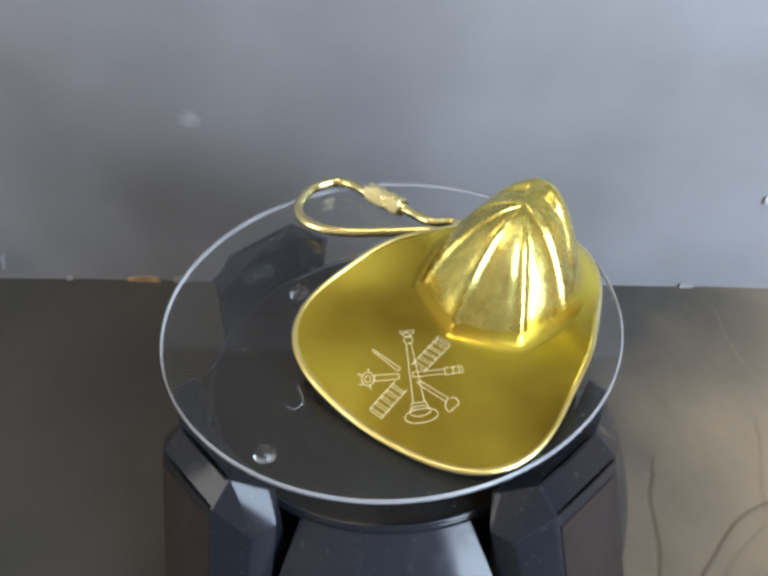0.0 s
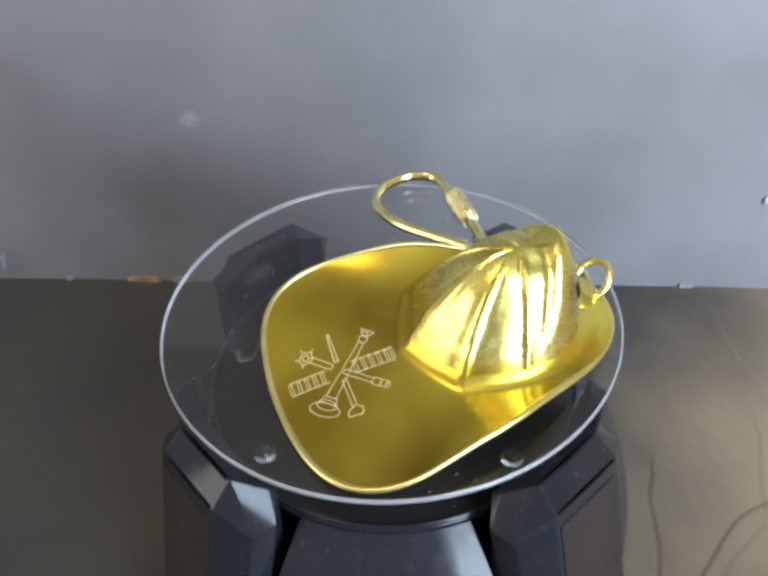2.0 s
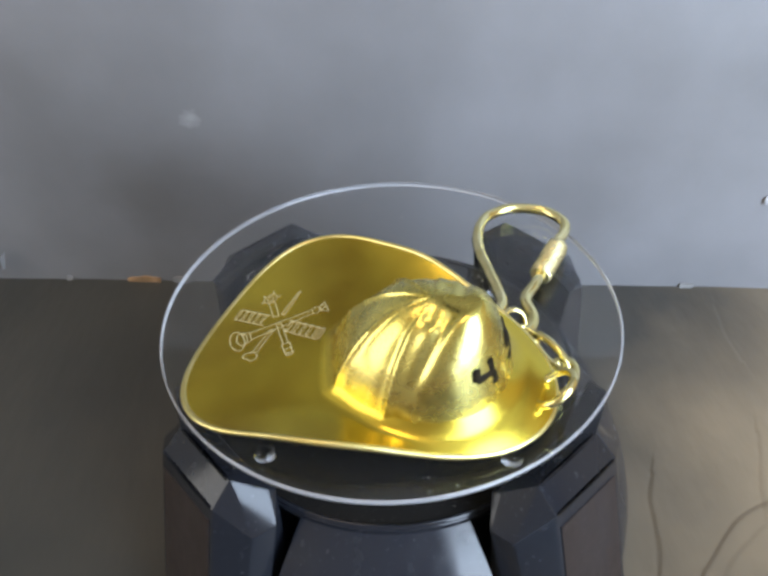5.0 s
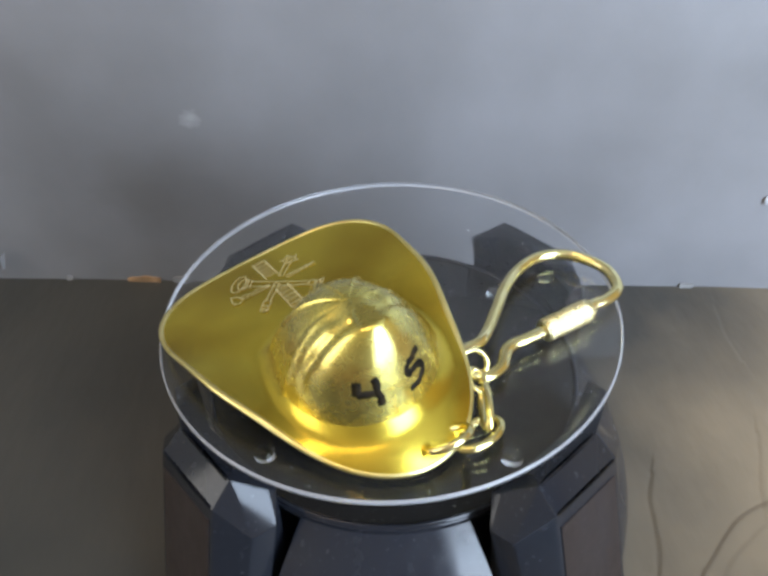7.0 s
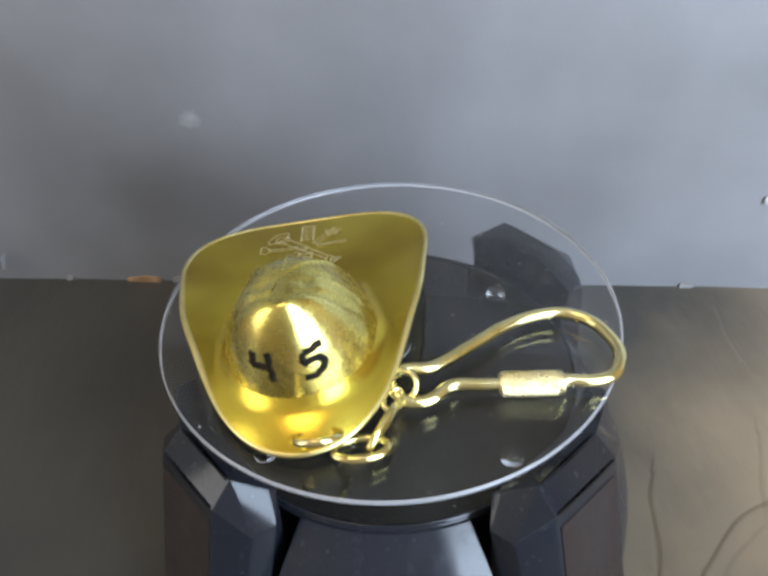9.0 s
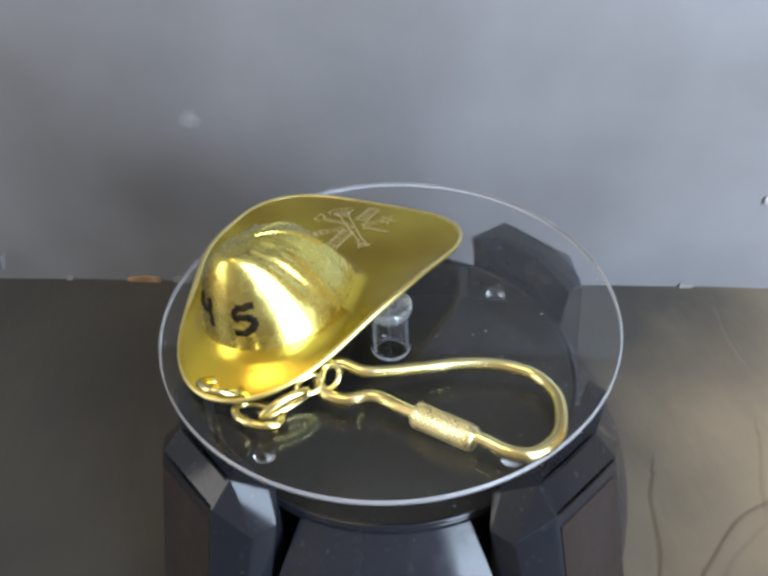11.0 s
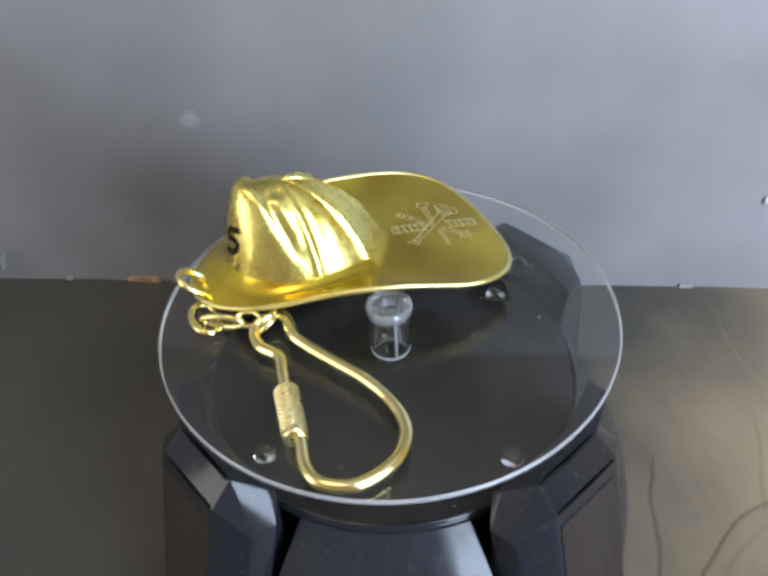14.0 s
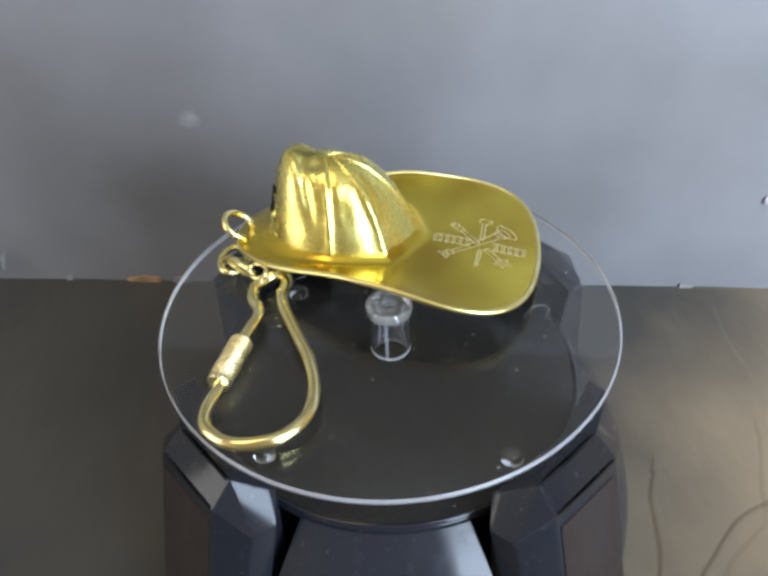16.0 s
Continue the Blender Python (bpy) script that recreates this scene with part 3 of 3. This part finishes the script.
def emblem(hat):
    # ladder
    bm = bmesh.new()
    for s in (1, -1):
        stroke(bm, (-23, 1.5 * s + 0.2), (-15.6, 1.5 * s + 0.1)), stroke(bm, (-10.6, 1.5 * s - 0.1), (-2.2, 1.5 * s - 0.3))
    for x in (-23, -21.4, -19.8, -18.2, -16.6, -9.8, -8.2, -6.6, -5.0, -3.4, -2.2):
        bar_outline(bm, (x, -1.4), (x, 1.5), 0.28, 0.28, 0.16)
    part("engraved_ladder", bm, ENGRAVED, hat, "engraved ladder", None)
    # speaking trumpet
    bm = bmesh.new()
    bar_outline(bm, (-16.6, -4.9), (-6.9, 5.0), 1.05, 0.5)
    u = Vector((13.2, 13.7)).normalized()
    oval(bm, (-18.6, -7.0), (-u.y, u.x), 3.1, 1.5), oval(bm, (-17.9, -6.2), (-u.y, u.x), 2.0, 1.1)
    bar_outline(bm, (-17.6, -5.9), (-16.6, -4.9), 1.7, 1.3)
    oval(bm, (-6.3, 5.6), u, 0.9, 0.9), bar_outline(bm, (-5.8, 6.1), (-4.7, 7.2), 0.5, 1.5)
    stroke(bm, (-4.9, 7.0), (-6.0, 7.4)), stroke(bm, (-4.9, 7.0), (-5.2, 5.9))
    part("engraved_trumpet", bm, ENGRAVED, hat, "engraved trumpet", None)
    # hose nozzle
    bm = bmesh.new()
    bar_outline(bm, (-17.4, 5.2), (-14.2, 1.7), 0.65, 0.6), bar_outline(bm, (-12.3, -0.2), (-8.0, -4.7), 0.6, 0.5)
    bar_outline(bm, (-8.0, -4.7), (-5.6, -7.1), 0.85, 0.7), stroke(bm, (-7.4, -6.4), (-6.2, -5.2)), stroke(bm, (-6.6, -7.2), (-5.2, -5.9))
    oval(bm, (-18.3, 6.1), (1, 1), 1.5, 1.2), oval(bm, (-18.3, 6.1), (1, 1), 0.7, 0.6)
    stroke(bm, (-19.6, 6.0), (-20.4, 6.6)), stroke(bm, (-18.2, 7.4), (-18.8, 8.4)), stroke(bm, (-19.2, 5.0), (-19.6, 4.2)), stroke(bm, (-17.0, 6.9), (-16.4, 7.6))
    part("engraved_nozzle", bm, ENGRAVED, hat, "engraved hose nozzle", None)
    # pike pole
    bm = bmesh.new()
    bar_outline(bm, (-12.6, 9.6), (-13.0, 2.6), 0.18, 0.42), bar_outline(bm, (-13.0, -2.0), (-13.1, -8.8), 0.42, 0.45)
    hook = [(-13.1, -8.8, 0), (-14.4, -9.4, 0), (-14.9, -10.6, 0), (-13.6, -10.9, 0), (-12.4, -11.0, 0), (-11.8, -9.8, 0), (-12.4, -9.0, 0)]
    strip(bm, [q.to_2d() for q in spline(hook, 4)], 0.22, 0.05)
    part("engraved_pike", bm, ENGRAVED, hat, "engraved pike pole", None)


def crown_front(y, h):
    """The crown's front face at the side offset y and the height h, in mm."""
    best, at = 9e9, None
    for i in range(-34, 35):
        ph = radians(i * 1.6)
        for j in range(1, 40):
            q = crown_point(ph, j / 60)
            d = (q[1] - y) ** 2 + (q[2] - h) ** 2
            if d < best:
                best, at = d, q
    return Vector(at)


def digits(hat):
    """The marker-pen number on the front: strokes laid on the face."""
    four = [[(-1.7, 2.6), (-2.1, 0.4)], [(-2.1, 0.4), (0.6, 0.3)], [(0.9, 2.9), (1.0, -2.6)]]
    five = [[(1.9, 3.0), (-1.2, 2.6)], [(-1.2, 2.6), (-1.5, 0.4), (0.6, 0.9), (1.7, -0.6), (0.8, -2.3), (-1.6, -2.4)]]
    for name, strokes, y0, h0 in (("digit_four", four, -4.6, 7.7), ("digit_five", five, 3.6, 7.7)):
        bm = bmesh.new()
        for line in strokes:
            pts = []
            for p in spline([(a, b, 0) for a, b in line], 6):
                q = crown_front(y0 + p.x, h0 + p.y)
                pts.append((q + Vector((-0.84, 0, -0.18))) * MM)
            tube(bm, pts, 1.1 * MM, 12)
        part(name, bm, INK, hat, "black marker figure on the front", 60)


def ring_link(bm, c, u, v, r0, r1, wire):
    """An oval link round c in the plane of u and v."""
    u, v = Vector(u).normalized(), Vector(v).normalized()
    v = (v - u * u.dot(v)).normalized()
    tube(bm, [Vector(c) * MM + (r0 * math.cos(2 * math.pi * i / 28) * u + r1 * math.sin(2 * math.pi * i / 28) * v) * MM for i in range(28)], wire * MM, 10, True)


LOOP = [(19.8, 21.6, 3.0), (18.8, 24.4, 2.5), (14.8, 26.4, 2.4), (9.2, 26.6, 2.5), (5.0, 30.6, 2.5), (1.6, 34.0, 2.5), (-2.3, 37.7, 2.5), (-6.2, 41.6, 2.5), (-10.0, 45.7, 2.4),
        (-14.3, 47.4, 2.3), (-19.6, 45.2, 2.3), (-22.4, 40.8, 2.3), (-23.5, 35.5, 2.3), (-21.2, 29.6, 2.3), (-14.6, 25.3, 2.4), (-4.6, 23.0, 2.8), (4.6, 22.0, 3.2),
        (9.6, 21.0, 3.6), (14.0, 18.2, 3.9), (18.2, 18.2, 3.6)]


SHIFT = Vector((1.4, 0.5, 0.0)) * MM


def keyring():
    root = empty("helmet_key_ring", "polished brass fire helmet key ring with chain and screw-lock loop", "key ring")
    sheet, bead = brim()
    hat = part("brim", sheet, BRASS_BRIM, root, "satin brass brim with darker tarnish", 50)
    hat.matrix_basis = HAT
    part("rolled_edge", bead, BRASS_EDGE, hat, "rubbed pale brass rolled edge", 60)
    part("crown", crown(), BRASS_CROWN, hat, "polished brass crown with raised seams", 40)
    emblem(hat)
    digits(hat)
    # chain
    for c, u, v, r0, r1, w in (((38.2, 20.4, 6.2), (-0.17, 0.86, 0.50), (0.90, -0.05, 0.40), 4.2, 3.9, 0.80), ((32.3, 24.9, 1.5), (-0.80, 0.60, 0.0), (0.6, 0.75, 0.25), 4.9, 3.0, 0.85),
                               ((27.0, 25.2, 3.2), (-1, -0.30, 0.12), (-0.1, 0.25, 1), 4.9, 1.9, 0.78), ((21.8, 22.6, 4.2), (-1, -0.35, 0.05), (0.35, -0.9, 0.4), 2.6, 1.7, 0.58),
                               ((18.0, 21.2, 4.2), (-0.6, 0.7, 0.3), (-0.5, -0.6, 0.62), 2.9, 2.7, 0.60)):
        bm = bmesh.new()
        ring_link(bm, c, u, v, r0, r1, w)
        part("link", bm, BRASS_WIRE, root, "brass chain link", 60)
    # loop with its screw sleeve
    bm = bmesh.new()
    tube(bm, [q * MM + SHIFT * max(0.0, min(1.0, (20 - q.x) / 10, max(0.4, (q.x + 10) / 7))) for q in spline(LOOP, 8, True)], 1.28 * MM, 18, True)
    loop = part("loop", bm, BRASS_WIRE, root, "bent brass wire loop", 60)
    a, b = Vector((4.0, 33.5, 2.5)), Vector((-4.9, 42.2, 2.5))
    d = (b - a).normalized()
    u = d.cross(Vector((0, 0, 1))).normalized()
    v = u.cross(d)
    bm = bmesh.new()
    n, m = 128, 90
    rings = []
    for j in range(m + 1):
        s = j / m
        rr = 2.42 if 0.03 < s < 0.97 else 2.1
        rings.append([tuple((a.lerp(b, s) + (rr + (0.11 * (math.sin(16 * 2 * math.pi * i / n + 80 * s) + 0.6 * math.sin(16 * 2 * math.pi * i / n - 80 * s)) if 0.04 < s < 0.90 else 0)) *
                             (math.cos(2 * math.pi * i / n) * u + math.sin(2 * math.pi * i / n) * v)) * MM) for i in range(n)])
    loft(bm, rings, True, True, True)
    part("sleeve", bm, BRASS_KNURL, loop, "knurled screw sleeve", 80)
    return root


setting()
stand()
PLATTER = platter()
KEYRING = keyring()

# turning: seconds and degrees
TURN = [(0, 0.0), (1, -15.14), (2, -30.25), (3, -45.40), (4, -60.60), (5, -75.87), (6, -91.20), (7, -106.58), (8, -121.90), (9, -137.20),
        (10, -152.48), (11, -167.62), (12, -182.68), (13, -197.57), (14, -212.42), (15, -227.18), (16, -241.90)]


def motions():
    walk(PLATTER, [(t, pose(-0.7 * MM, -0.15 * MM, 0, 0, 0, a)) for t, a in TURN])
    walk(KEYRING, [(t, pose(0, 0, 0, 0, 0, a)) for t, a in TURN])


motions()
